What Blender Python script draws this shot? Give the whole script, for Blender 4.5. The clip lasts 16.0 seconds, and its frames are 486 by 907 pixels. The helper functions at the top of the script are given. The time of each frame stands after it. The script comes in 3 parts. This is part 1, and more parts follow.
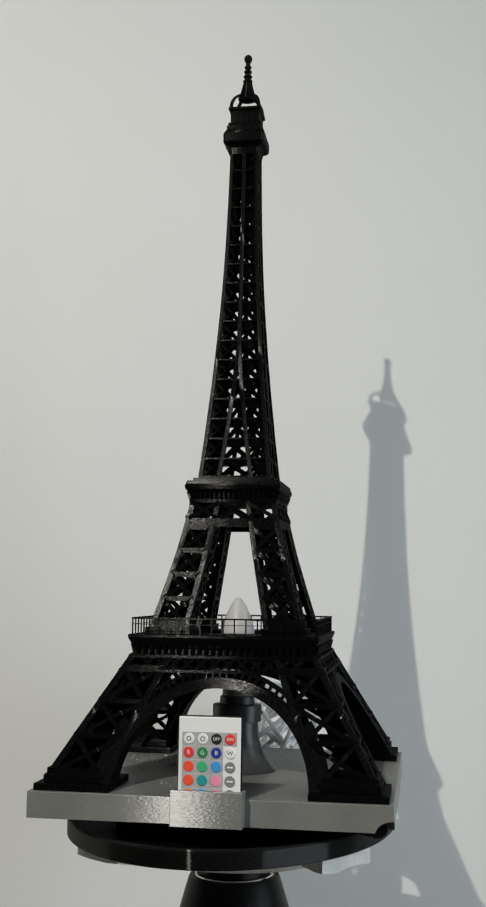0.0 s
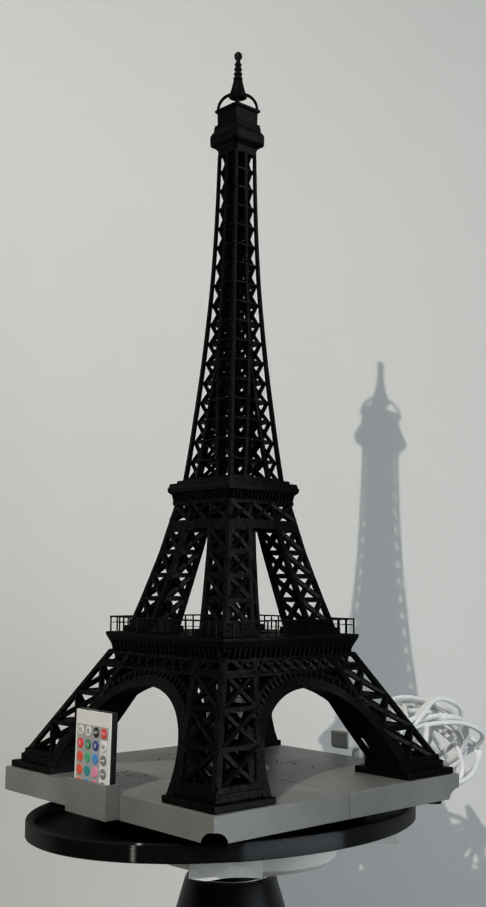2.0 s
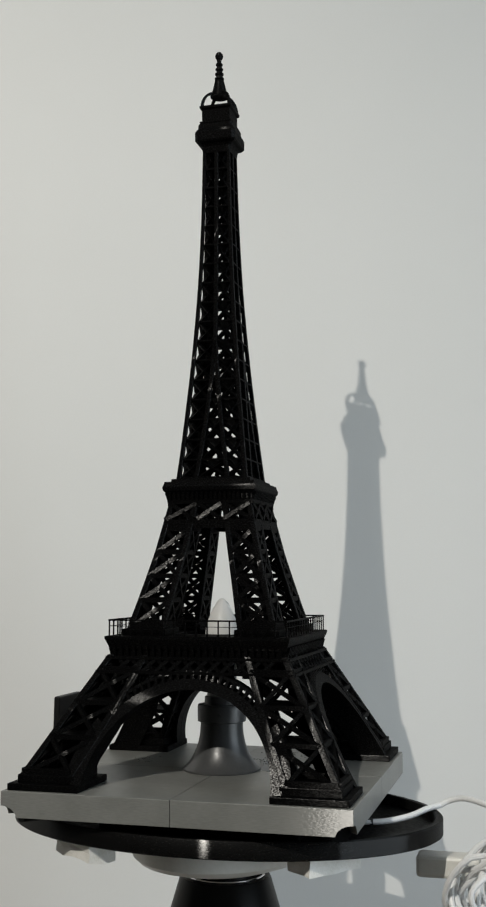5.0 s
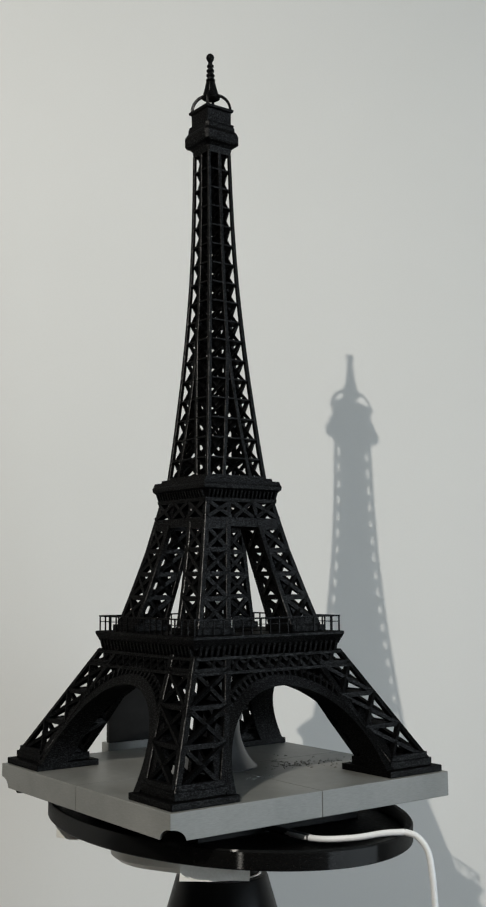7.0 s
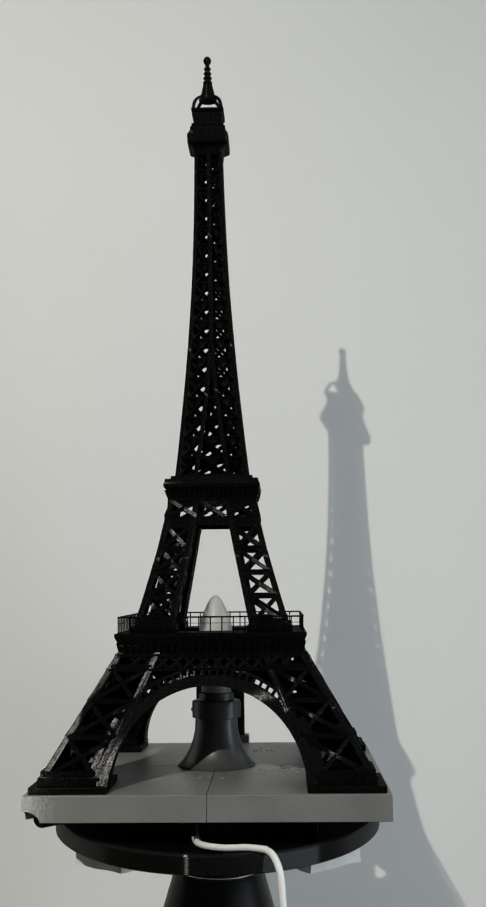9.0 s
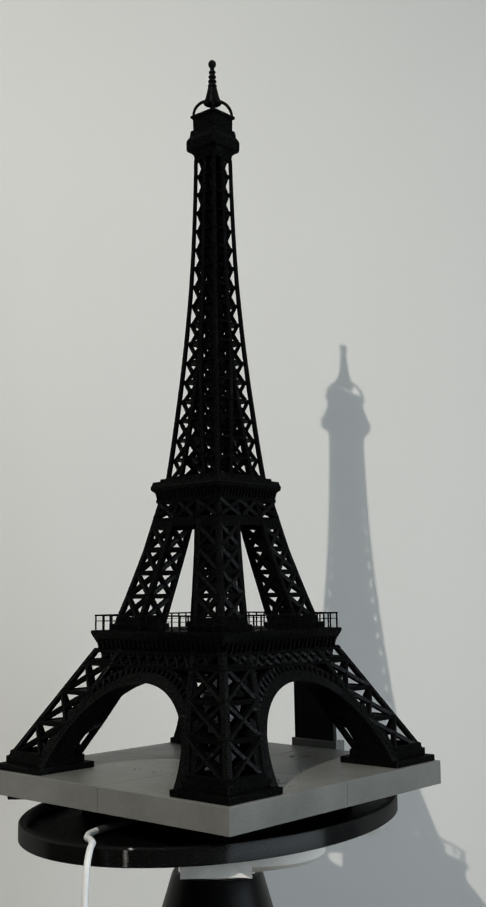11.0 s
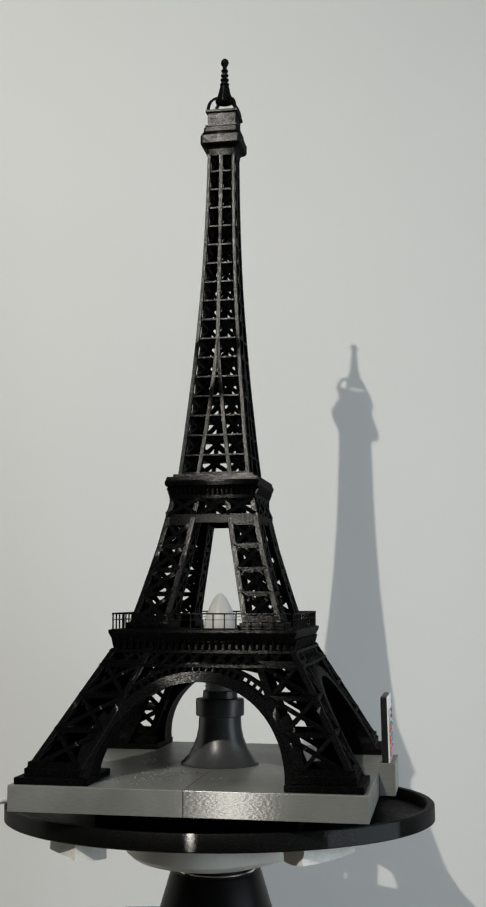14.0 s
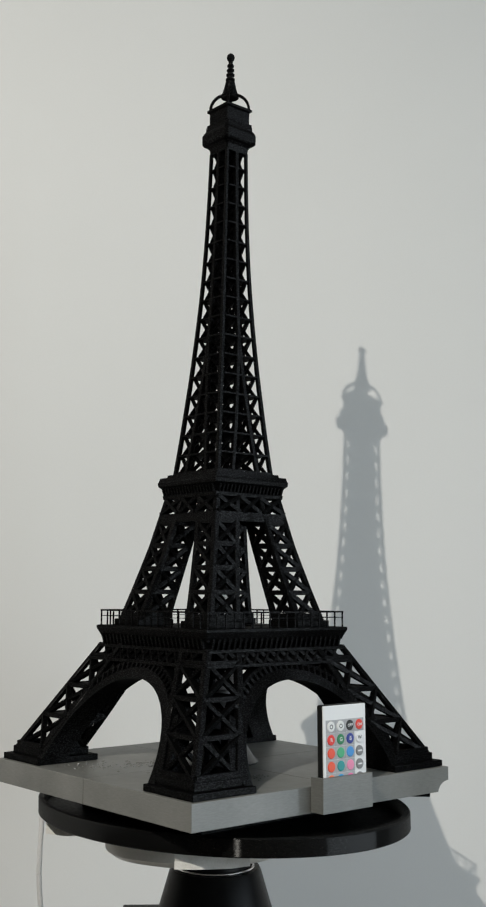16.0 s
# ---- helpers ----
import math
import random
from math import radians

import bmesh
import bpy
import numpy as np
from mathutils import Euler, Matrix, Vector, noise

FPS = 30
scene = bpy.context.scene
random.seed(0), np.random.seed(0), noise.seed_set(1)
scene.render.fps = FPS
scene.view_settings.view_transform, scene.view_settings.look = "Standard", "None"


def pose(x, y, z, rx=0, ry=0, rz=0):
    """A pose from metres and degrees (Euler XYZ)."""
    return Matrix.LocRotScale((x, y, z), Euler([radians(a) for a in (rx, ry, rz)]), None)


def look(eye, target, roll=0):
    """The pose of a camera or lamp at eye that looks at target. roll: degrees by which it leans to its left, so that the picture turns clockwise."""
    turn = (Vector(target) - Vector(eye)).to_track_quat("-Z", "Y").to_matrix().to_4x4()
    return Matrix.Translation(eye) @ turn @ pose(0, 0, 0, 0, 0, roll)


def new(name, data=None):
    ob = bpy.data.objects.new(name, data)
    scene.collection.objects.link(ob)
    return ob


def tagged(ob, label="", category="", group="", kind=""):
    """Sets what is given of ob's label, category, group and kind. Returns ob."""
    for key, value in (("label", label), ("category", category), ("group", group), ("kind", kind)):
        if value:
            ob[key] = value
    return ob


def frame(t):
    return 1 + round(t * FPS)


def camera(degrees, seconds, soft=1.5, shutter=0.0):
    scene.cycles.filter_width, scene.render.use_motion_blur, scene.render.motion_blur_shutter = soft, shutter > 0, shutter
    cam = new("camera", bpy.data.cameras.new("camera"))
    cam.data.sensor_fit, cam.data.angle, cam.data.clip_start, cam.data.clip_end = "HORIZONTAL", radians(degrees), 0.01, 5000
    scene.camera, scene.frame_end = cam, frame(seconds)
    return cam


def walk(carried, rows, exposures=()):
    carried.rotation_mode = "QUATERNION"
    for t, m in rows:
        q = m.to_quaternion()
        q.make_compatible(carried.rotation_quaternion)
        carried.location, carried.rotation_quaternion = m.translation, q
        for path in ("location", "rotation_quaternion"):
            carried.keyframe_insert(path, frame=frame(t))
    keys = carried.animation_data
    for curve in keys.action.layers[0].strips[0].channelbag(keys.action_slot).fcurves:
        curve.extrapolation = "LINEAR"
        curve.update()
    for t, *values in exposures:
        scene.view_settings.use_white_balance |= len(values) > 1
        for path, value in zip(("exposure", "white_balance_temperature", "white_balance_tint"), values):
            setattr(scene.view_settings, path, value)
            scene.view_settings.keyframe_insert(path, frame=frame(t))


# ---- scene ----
H = 0.95          # height of the lamp's base top above the floor
TIMES = [i * 0.5 for i in range(33)]


def table_angle(t):
    """Turn of the turntable, degrees, clockwise from above."""
    return -9.2 - 19.48 * t + float(np.interp(t, [0, 4.2, 9, 12.5, 16], [0, 0.58, 1.63, 0.43, 0]))


# ---- camera ----
cam = camera(24.62, 16.0, soft=2.2)
CAM_T = [0, 4.2, 9, 12.5, 16]
CAM_YAW = [-0.431, -0.807, -1.190, -1.308, -1.378]
CAM_PITCH = [6.958, 6.988, 6.816, 6.788, 6.634]
walk(cam, [(t, pose(0.008 * (1 - t / 16), -1.072, 0.1668 + H, 90 + float(np.interp(t, CAM_T, CAM_PITCH)), 0,
                    float(np.interp(t, CAM_T, CAM_YAW)) + math.degrees(0.008 * (1 - t / 16) / 1.072))) for t in (0, 2.1, 4.2, 6.6, 9, 10.75, 12.5, 14.25, 16)],
     exposures=[(0, 0.0), (16, 0.0)])

# ---- world and light ----
world = bpy.data.worlds.new("world")
scene.world = world
world.use_nodes = True
nt = world.node_tree
sky = nt.nodes.new("ShaderNodeTexSky")
sky.sky_type, sky.sun_disc = "NISHITA", False
sky.sun_elevation, sky.sun_rotation = radians(35), radians(200)
nt.links.new(sky.outputs[0], nt.nodes["Background"].inputs[0])
nt.nodes["Background"].inputs[1].default_value = 0.1

KEY = (-1.059, -2.385, 1.945 + H)
key = new("ceiling_spot_light", bpy.data.lights.new("ceiling_spot_light", "SPOT"))
key.data.energy, key.data.shadow_soft_size = 252, 0.014
key.data.spot_size, key.data.spot_blend = radians(76), 1.0
key.data.color = (1.0, 0.957, 0.872)
key.matrix_world = look(KEY, (-0.35, 0.3, H - 0.35))

sill = new("window_daylight", bpy.data.lights.new("window_daylight", "AREA"))
sill.data.shape, sill.data.size, sill.data.size_y = "RECTANGLE", 3.8, 2.6
sill.data.energy, sill.data.color = 81, (0.83, 0.93, 1.0)
sill.matrix_world = look((3.1, -2.2, 1.5), (0, -2.2, 1.5))


# ---- materials ----
def material(name, color, rough=0.5, metal=0.0, spec=0.5):
    m = bpy.data.materials.new(name)
    m.use_nodes = True
    b = m.node_tree.nodes["Principled BSDF"]
    b.inputs["Base Color"].default_value = (*color, 1)
    b.inputs["Roughness"].default_value = rough
    b.inputs["Metallic"].default_value = metal
    b.inputs["Specular IOR Level"].default_value = spec
    return m


def grain(m, color_a, color_b, scale, stretch=(1, 1, 1), bump=0.0, rough=None, detail=4, bump_scale=None, dist=0.0005, low=0.35, high=0.65):
    """Two-scale variation of colour, and of relief and gloss when given, in object space."""
    n, l = m.node_tree.nodes, m.node_tree.links
    b = n["Principled BSDF"]
    tc, mp = n.new("ShaderNodeTexCoord"), n.new("ShaderNodeMapping")
    mp.inputs["Scale"].default_value = stretch
    l.new(tc.outputs["Object"], mp.inputs["Vector"])
    big, fine = n.new("ShaderNodeTexNoise"), n.new("ShaderNodeTexNoise")
    big.inputs["Scale"].default_value, big.inputs["Detail"].default_value = scale, detail
    fine.inputs["Scale"].default_value, fine.inputs["Detail"].default_value = bump_scale or scale * 12, 3
    l.new(tc.outputs["Object"], big.inputs["Vector"])
    l.new(mp.outputs[0], fine.inputs["Vector"])
    ramp = n.new("ShaderNodeValToRGB")
    ramp.color_ramp.elements[0].position, ramp.color_ramp.elements[1].position = low, high
    ramp.color_ramp.elements[0].color, ramp.color_ramp.elements[1].color = (*color_a, 1), (*color_b, 1)
    mixv = n.new("ShaderNodeMath")
    mixv.operation = "MULTIPLY_ADD"
    mixv.inputs[1].default_value = 0.35
    l.new(fine.outputs[0], mixv.inputs[0])
    half = n.new("ShaderNodeMath")
    half.operation = "MULTIPLY"
    half.inputs[1].default_value = 0.65
    l.new(big.outputs[0], half.inputs[0])
    l.new(half.outputs[0], mixv.inputs[2])
    l.new(mixv.outputs[0], ramp.inputs[0])
    l.new(ramp.outputs[0], b.inputs["Base Color"])
    if rough:
        mr = n.new("ShaderNodeMapRange")
        mr.inputs[3].default_value, mr.inputs[4].default_value = rough
        mr.inputs[1].default_value, mr.inputs[2].default_value = 0.3, 0.7
        l.new(fine.outputs[0], mr.inputs[0])
        l.new(mr.outputs[0], b.inputs["Roughness"])
    if bump:
        bp = n.new("ShaderNodeBump")
        bp.inputs["Strength"].default_value, bp.inputs["Distance"].default_value = bump, dist
        l.new(fine.outputs[0], bp.inputs["Height"])
        l.new(bp.outputs[0], b.inputs["Normal"])
    return m


def printed(m, dull, shiny, low, high, stretch, rough=0.355, aniso=0.72, relief=0.000006):
    """The gloss of stacked print layers: a thin sheen, broad up and down and tight sideways, broken into short dashes."""
    n, l = m.node_tree.nodes, m.node_tree.links
    tg, gloss, both = n.new("ShaderNodeTangent"), n.new("ShaderNodeBsdfAnisotropic"), n.new("ShaderNodeAddShader")
    tg.direction_type, tg.axis = "RADIAL", "Z"
    gloss.distribution = "BECKMANN"
    gloss.inputs["Roughness"].default_value, gloss.inputs["Anisotropy"].default_value = rough, aniso
    l.new(tg.outputs[0], gloss.inputs["Tangent"])
    tc, mp, tex, mr = n.new("ShaderNodeTexCoord"), n.new("ShaderNodeMapping"), n.new("ShaderNodeTexNoise"), n.new("ShaderNodeMapRange")
    mp.inputs["Scale"].default_value = stretch
    tex.inputs["Scale"].default_value, tex.inputs["Detail"].default_value = 1.0, 2
    mr.inputs[1].default_value, mr.inputs[2].default_value, mr.inputs[3].default_value, mr.inputs[4].default_value = low, high, dull, shiny
    l.new(tc.outputs["Object"], mp.inputs["Vector"])
    l.new(mp.outputs[0], tex.inputs["Vector"])
    l.new(tex.outputs[0], mr.inputs[0])
    # uneven layers tilt the sheen a little from place to place
    wob, bp = n.new("ShaderNodeTexNoise"), n.new("ShaderNodeBump")
    wob.inputs["Scale"].default_value, wob.inputs["Detail"].default_value = 1.3, 1
    bp.inputs["Strength"].default_value, bp.inputs["Distance"].default_value = 1.0, relief
    l.new(mp.outputs[0], wob.inputs["Vector"])
    l.new(wob.outputs[0], bp.inputs["Height"])
    l.new(bp.outputs[0], gloss.inputs["Normal"])
    # layer lines show on upright faces only
    sep, up, side, mul = n.new("ShaderNodeSeparateXYZ"), n.new("ShaderNodeMath"), n.new("ShaderNodeMapRange"), n.new("ShaderNodeMath")
    up.operation, mul.operation = "ABSOLUTE", "MULTIPLY"
    side.inputs[1].default_value, side.inputs[2].default_value, side.inputs[3].default_value, side.inputs[4].default_value = 0.6, 0.95, 1.0, 0.08
    l.new(tc.outputs["Normal"], sep.inputs[0])
    l.new(sep.outputs[2], up.inputs[0])
    l.new(up.outputs[0], side.inputs[0])
    l.new(mr.outputs[0], mul.inputs[0])
    l.new(side.outputs[0], mul.inputs[1])
    l.new(mul.outputs[0], gloss.inputs["Color"])
    l.new(n["Principled BSDF"].outputs[0], both.inputs[0])
    l.new(gloss.outputs[0], both.inputs[1])
    l.new(both.outputs[0], n["Material Output"].inputs["Surface"])
    return m


black = grain(material("black_printed_plastic", (0.002, 0.002, 0.002), spec=0.02), (0.0012, 0.0012, 0.0013), (0.0024, 0.0024, 0.0025), 30,
              (350, 350, 2600), 0.0, (0.55, 0.7), bump_scale=1.0)
grey = grain(material("grey_printed_plastic", (0.2, 0.2, 0.195), spec=0.15), (0.130, 0.133, 0.124), (0.205, 0.206, 0.194), 14,
             (120, 120, 2200), 0.2, (0.35, 0.45), bump_scale=1.0, dist=0.00006)
tray_black = grain(material("black_tray_plastic", (0.002, 0.002, 0.002), spec=0.06), (0.0012, 0.0012, 0.0012), (0.0024, 0.0024, 0.0024), 20,
                   (300, 300, 2600), 0.0, (0.45, 0.6), bump_scale=1.0)
printed(black, 0.0014, 0.024, 0.46, 0.72, (620, 620, 1400), 0.285, 0.73, 0.000014)
printed(grey, 0.045, 0.060, 0.40, 0.65, (220, 220, 1000), 0.30, 0.80, 0.00005)
printed(tray_black, 0.016, 0.022, 0.40, 0.65, (300, 300, 1200), 0.24, 0.82, 0.00002)
residue = material("dried_glue", (0.19, 0.19, 0.18), 0.1)
pedestal_black = grain(material("black_satin_paint", (0.004, 0.004, 0.004), spec=0.12), (0.003, 0.003, 0.0033), (0.006, 0.006, 0.006), 25, (1, 1, 1), 0.05, (0.3, 0.42))
socket_black = grain(material("dark_grey_socket_plastic", (0.05, 0.05, 0.05)), (0.040, 0.042, 0.043), (0.06, 0.061, 0.062), 40, (1, 1, 1), 0.03, (0.3, 0.4))
white_plastic = grain(material("white_turntable_plastic", (0.75, 0.74, 0.7)), (0.7, 0.69, 0.64), (0.8, 0.79, 0.75), 18, (1, 1, 1), 0.04, (0.35, 0.5))
foam = grain(material("white_foam", (0.78, 0.77, 0.73)), (0.68, 0.67, 0.62), (0.84, 0.83, 0.8), 60, (1, 1, 1), 0.5, (0.7, 0.9), bump_scale=700)
cable_white = grain(material("white_cable_jacket", (0.78, 0.79, 0.79)), (0.72, 0.73, 0.73), (0.83, 0.83, 0.83), 30, (1, 1, 1), 0.03, (0.35, 0.5))
bulb_white = material("frosted_bulb_glass", (0.56, 0.56, 0.55), 0.38, spec=0.35)
bulb_white.node_tree.nodes["Principled BSDF"].inputs["Subsurface Weight"].default_value = 1.0
bulb_white.node_tree.nodes["Principled BSDF"].inputs["Subsurface Radius"].default_value = (0.03, 0.03, 0.03)
bulb_white.node_tree.nodes["Principled BSDF"].inputs["Subsurface Scale"].default_value = 1.0
bulb_neck = material("pale_bulb_collar", (0.32, 0.33, 0.33), 0.35)
chrome = material("chrome_ring", (0.75, 0.75, 0.75), 0.15, 1.0)
remote_white = material("white_remote_face", (0.82, 0.82, 0.81), 0.35)
remote_black = grain(material("black_remote_shell", (0.03, 0.03, 0.03), spec=0.12), (0.01, 0.01, 0.01), (0.016, 0.016, 0.016), 60, (1, 1, 1), 0.03, (0.35, 0.45))
key_frame = material("pale_key_surround", (0.42, 0.42, 0.43), 0.4)
ink = material("dark_ink", (0.03, 0.03, 0.03), 0.5)
ink_white = material("white_ink", (0.8, 0.8, 0.8), 0.5)
wall_paint = grain(material("warm_white_wall_paint", (0.74, 0.735, 0.71)), (0.725, 0.722, 0.70), (0.755, 0.75, 0.73), 2.2, (1, 1, 1), 0.06, (0.6, 0.75), bump_scale=420)
# for the unseen walls: kept dark so the black plastic reflects little
dim_paint = grain(material("dark_unseen_wall_paint", (0.2, 0.18, 0.16)), (0.09, 0.082, 0.072), (0.12, 0.11, 0.1), 2.2, (1, 1, 1), 0.06, (0.6, 0.75), bump_scale=420)
floor_mat = grain(material("grey_floor", (0.35, 0.34, 0.32)), (0.12, 0.1, 0.08), (0.18, 0.15, 0.12), 3, (1, 1, 1), 0.1, (0.4, 0.6))


# ---- mesh helpers ----
def part(name, bm, mat, parent=None, label="", smooth=False, bend=False):
    me = bpy.data.meshes.new(name)
    bmesh.ops.recalc_face_normals(bm, faces=bm.faces)
    if bend:
        for v in bm.verts:
            if v.co.z > 0.13:
                k = ((v.co.z - 0.13) / 0.57) ** 1.5
                v.co.z -= 0.0120 * max(0.0, v.co.z - 0.27)
                v.co.x += 0.0041 * k
                v.co.y -= 0.0028 * k
    bm.to_mesh(me)
    bm.free()
    me.materials.append(mat)
    if smooth:
        for p in me.polygons:
            p.use_smooth = True
        me.set_sharp_from_angle(angle=radians(40))
    ob = new(name, me)
    if parent:
        ob.parent = parent
    if label:
        tagged(ob, label)
    return ob


def box(bm, x0, x1, y0, y1, z0, z1, bevel=0.0):
    r = bmesh.ops.create_cube(bm, size=1, matrix=Matrix.LocRotScale(((x0 + x1) / 2, (y0 + y1) / 2, (z0 + z1) / 2), None, (x1 - x0, y1 - y0, z1 - z0)))
    if bevel:
        es = list({e for v in r["verts"] for e in v.link_edges})
        bmesh.ops.bevel(bm, geom=es, offset=bevel, segments=2, affect="EDGES", profile=0.5)
    return bm


def beam(bm, p, q, w, d, n):
    """A bar from p to q, w wide across the face with normal n, and d deep along n."""
    p, q, n = Vector(p), Vector(q), Vector(n)
    ax = (q - p).normalized()
    side = ax.cross(n).normalized() * (w / 2)
    dep = side.cross(ax).normalized() * (d / 2)
    vs = [bm.verts.new(c + a * side + b * dep) for c in (p, q) for a, b in ((-1, -1), (1, -1), (1, 1), (-1, 1))]
    for f in ((0, 1, 2, 3), (7, 6, 5, 4), (0, 4, 5, 1), (1, 5, 6, 2), (2, 6, 7, 3), (3, 7, 4, 0)):
        bm.faces.new([vs[i] for i in f])
    return bm


def bar_line(bm, pts, w, flat=0.82):
    """One continuous square bar with chamfered edges, w wide, rising through the points."""
    loops = []
    plan = ((-flat, -1), (flat, -1), (1, -flat), (1, flat), (flat, 1), (-flat, 1), (-1, flat), (-1, -flat))
    for p, wi in zip(pts, w if isinstance(w, list) else [w] * len(pts)):
        loops.append([bm.verts.new(Vector(p) + Vector((a * wi / 2, b * wi / 2, 0))) for a, b in plan])
    for a, b in zip(loops, loops[1:]):
        for i in range(8):
            bm.faces.new((a[i], a[(i + 1) % 8], b[(i + 1) % 8], b[i]))
    bm.faces.new(loops[0][::-1])
    bm.faces.new(loops[-1])
    return bm


def rod(bm, p, q, w, d, n):
    """A bar from p to q with a diamond section, its edge towards n."""
    p, q, n = Vector(p), Vector(q), Vector(n)
    ax = (q - p).normalized()
    side = ax.cross(n).normalized() * (w / 2)
    dep = side.cross(ax).normalized() * (d / 2)
    vs = [bm.verts.new(c + v) for c in (p, q) for v in (side, dep, -side, -dep)]
    for f in ((0, 1, 2, 3), (7, 6, 5, 4), (0, 4, 5, 1), (1, 5, 6, 2), (2, 6, 7, 3), (3, 7, 4, 0)):
        bm.faces.new([vs[i] for i in f])
    return bm


def square_stack(bm, rows, hole=0.0, cut=0.0):
    """A stack of square rings (z, half width), closed, or with a square hole. cut: share of the corners taken off."""
    rows = list(rows)
    if hole:
        rows = rows + [(rows[-1][0], hole), (rows[0][0], hole)]
    e = 1 - cut
    plan = ((-1, -1), (1, -1), (1, 1), (-1, 1)) if not cut else ((-e, -1), (e, -1), (1, -e), (1, e), (e, 1), (-e, 1), (-1, e), (-1, -e))
    loops = [[bm.verts.new((sx * h, sy * h, z)) for sx, sy in plan] for z, h in rows]
    n = len(plan)
    pairs = list(zip(loops, loops[1:])) + ([(loops[-1], loops[0])] if hole else [])
    for a, b in pairs:
        for i in range(n):
            bm.faces.new((a[i], a[(i + 1) % n], b[(i + 1) % n], b[i]))
    if not hole:
        bm.faces.new(loops[0][::-1])
        bm.faces.new(loops[-1])
    return bm


def lathe(bm, prof, seg=48, cx=0, cy=0, sx=1, sy=1, closed=False):
    """Turned profile (radius, z); closed joins its last ring to its first."""
    loops = [[bm.verts.new((cx + r * sx * math.cos(2 * math.pi * i / seg), cy + r * sy * math.sin(2 * math.pi * i / seg), z)) for i in range(seg)] for r, z in prof]
    pairs = list(zip(loops, loops[1:])) + ([(loops[-1], loops[0])] if closed else [])
    for a, b in pairs:
        for i in range(seg):
            bm.faces.new((a[i], a[(i + 1) % seg], b[(i + 1) % seg], b[i]))
    if not closed:
        bm.faces.new(loops[0][::-1])
        bm.faces.new(loops[-1])
    return bm


def tube(bm, pts, r, seg=10):
    """A round cord along the points."""
    pts = [Vector(p) for p in pts]
    loops, up = [], Vector((0.13, 0.21, 0.97))
    for i, p in enumerate(pts):
        d = (pts[min(i + 1, len(pts) - 1)] - pts[max(i - 1, 0)]).normalized()
        a = (up - up.dot(d) * d).normalized()
        up = a
        b = d.cross(a)
        loops.append([bm.verts.new(p + r * (math.cos(k * 2 * math.pi / seg) * a + math.sin(k * 2 * math.pi / seg) * b)) for k in range(seg)])
    for a, b in zip(loops, loops[1:]):
        for k in range(seg):
            bm.faces.new((a[k], a[(k + 1) % seg], b[(k + 1) % seg], b[k]))
    bm.faces.new(loops[0][::-1])
    bm.faces.new(loops[-1])
    return bm


def smooth_line(ctrl, n=10):
    """Catmull-Rom through the control points."""
    c = [Vector(p) for p in ctrl]
    c = [2 * c[0] - c[1]] + c + [2 * c[-1] - c[-2]]
    out = []
    for i in range(1, len(c) - 2):
        for k in range(n):
            t = k / n
            out.append(0.5 * (2 * c[i] + (c[i + 1] - c[i - 1]) * t + (2 * c[i - 1] - 5 * c[i] + 4 * c[i + 1] - c[i + 2]) * t * t
                              + (3 * c[i] - c[i - 1] - 3 * c[i + 1] + c[i + 2]) * t ** 3))
    return out + [c[-2]]


def B():
    return bmesh.new()


# ---- room ----
WY, WK = 0.392, 0.134      # the wall behind the lamp: y = WY + WK x


def room():
    ang = math.degrees(math.atan(WK))
    ob = part("wall_north", box(B(), -4, 4, 0, 0.15, 0, 3.1), wall_paint)
    ob.matrix_basis = pose(0, WY, 0, 0, 0, ang)
    tagged(ob, "plain warm-white painted plaster wall behind the lamp", "wall", kind="structure")
    east = B()
    for y0, y1, z0, z1 in ((-4.35, -4.1, 0, 3.1), (-0.3, 1.2, 0, 3.1), (-4.1, -0.3, 0, 0.2), (-4.1, -0.3, 2.8, 3.1)):
        box(east, 3.05, 3.2, y0, y1, z0, z1)
    # added walls out of view, dark to hold down bounce and reflections
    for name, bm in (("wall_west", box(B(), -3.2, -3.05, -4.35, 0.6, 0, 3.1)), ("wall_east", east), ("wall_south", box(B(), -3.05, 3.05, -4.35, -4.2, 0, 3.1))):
        tagged(part(name, bm, dim_paint), "unseen dark wall added to close the room and dim reflections", "wall", kind="structure")
    tagged(part("floor", box(B(), -3.3, 3.3, -4.4, 1.2, -0.1, 0), floor_mat), "plain grey floor of the room", "floor", kind="structure")
    tagged(part("ceiling", box(B(), -3.3, 3.3, -4.4, 1.2, 3.1, 3.2), wall_paint), "plain white ceiling of the room", "ceiling", kind="structure")


room()


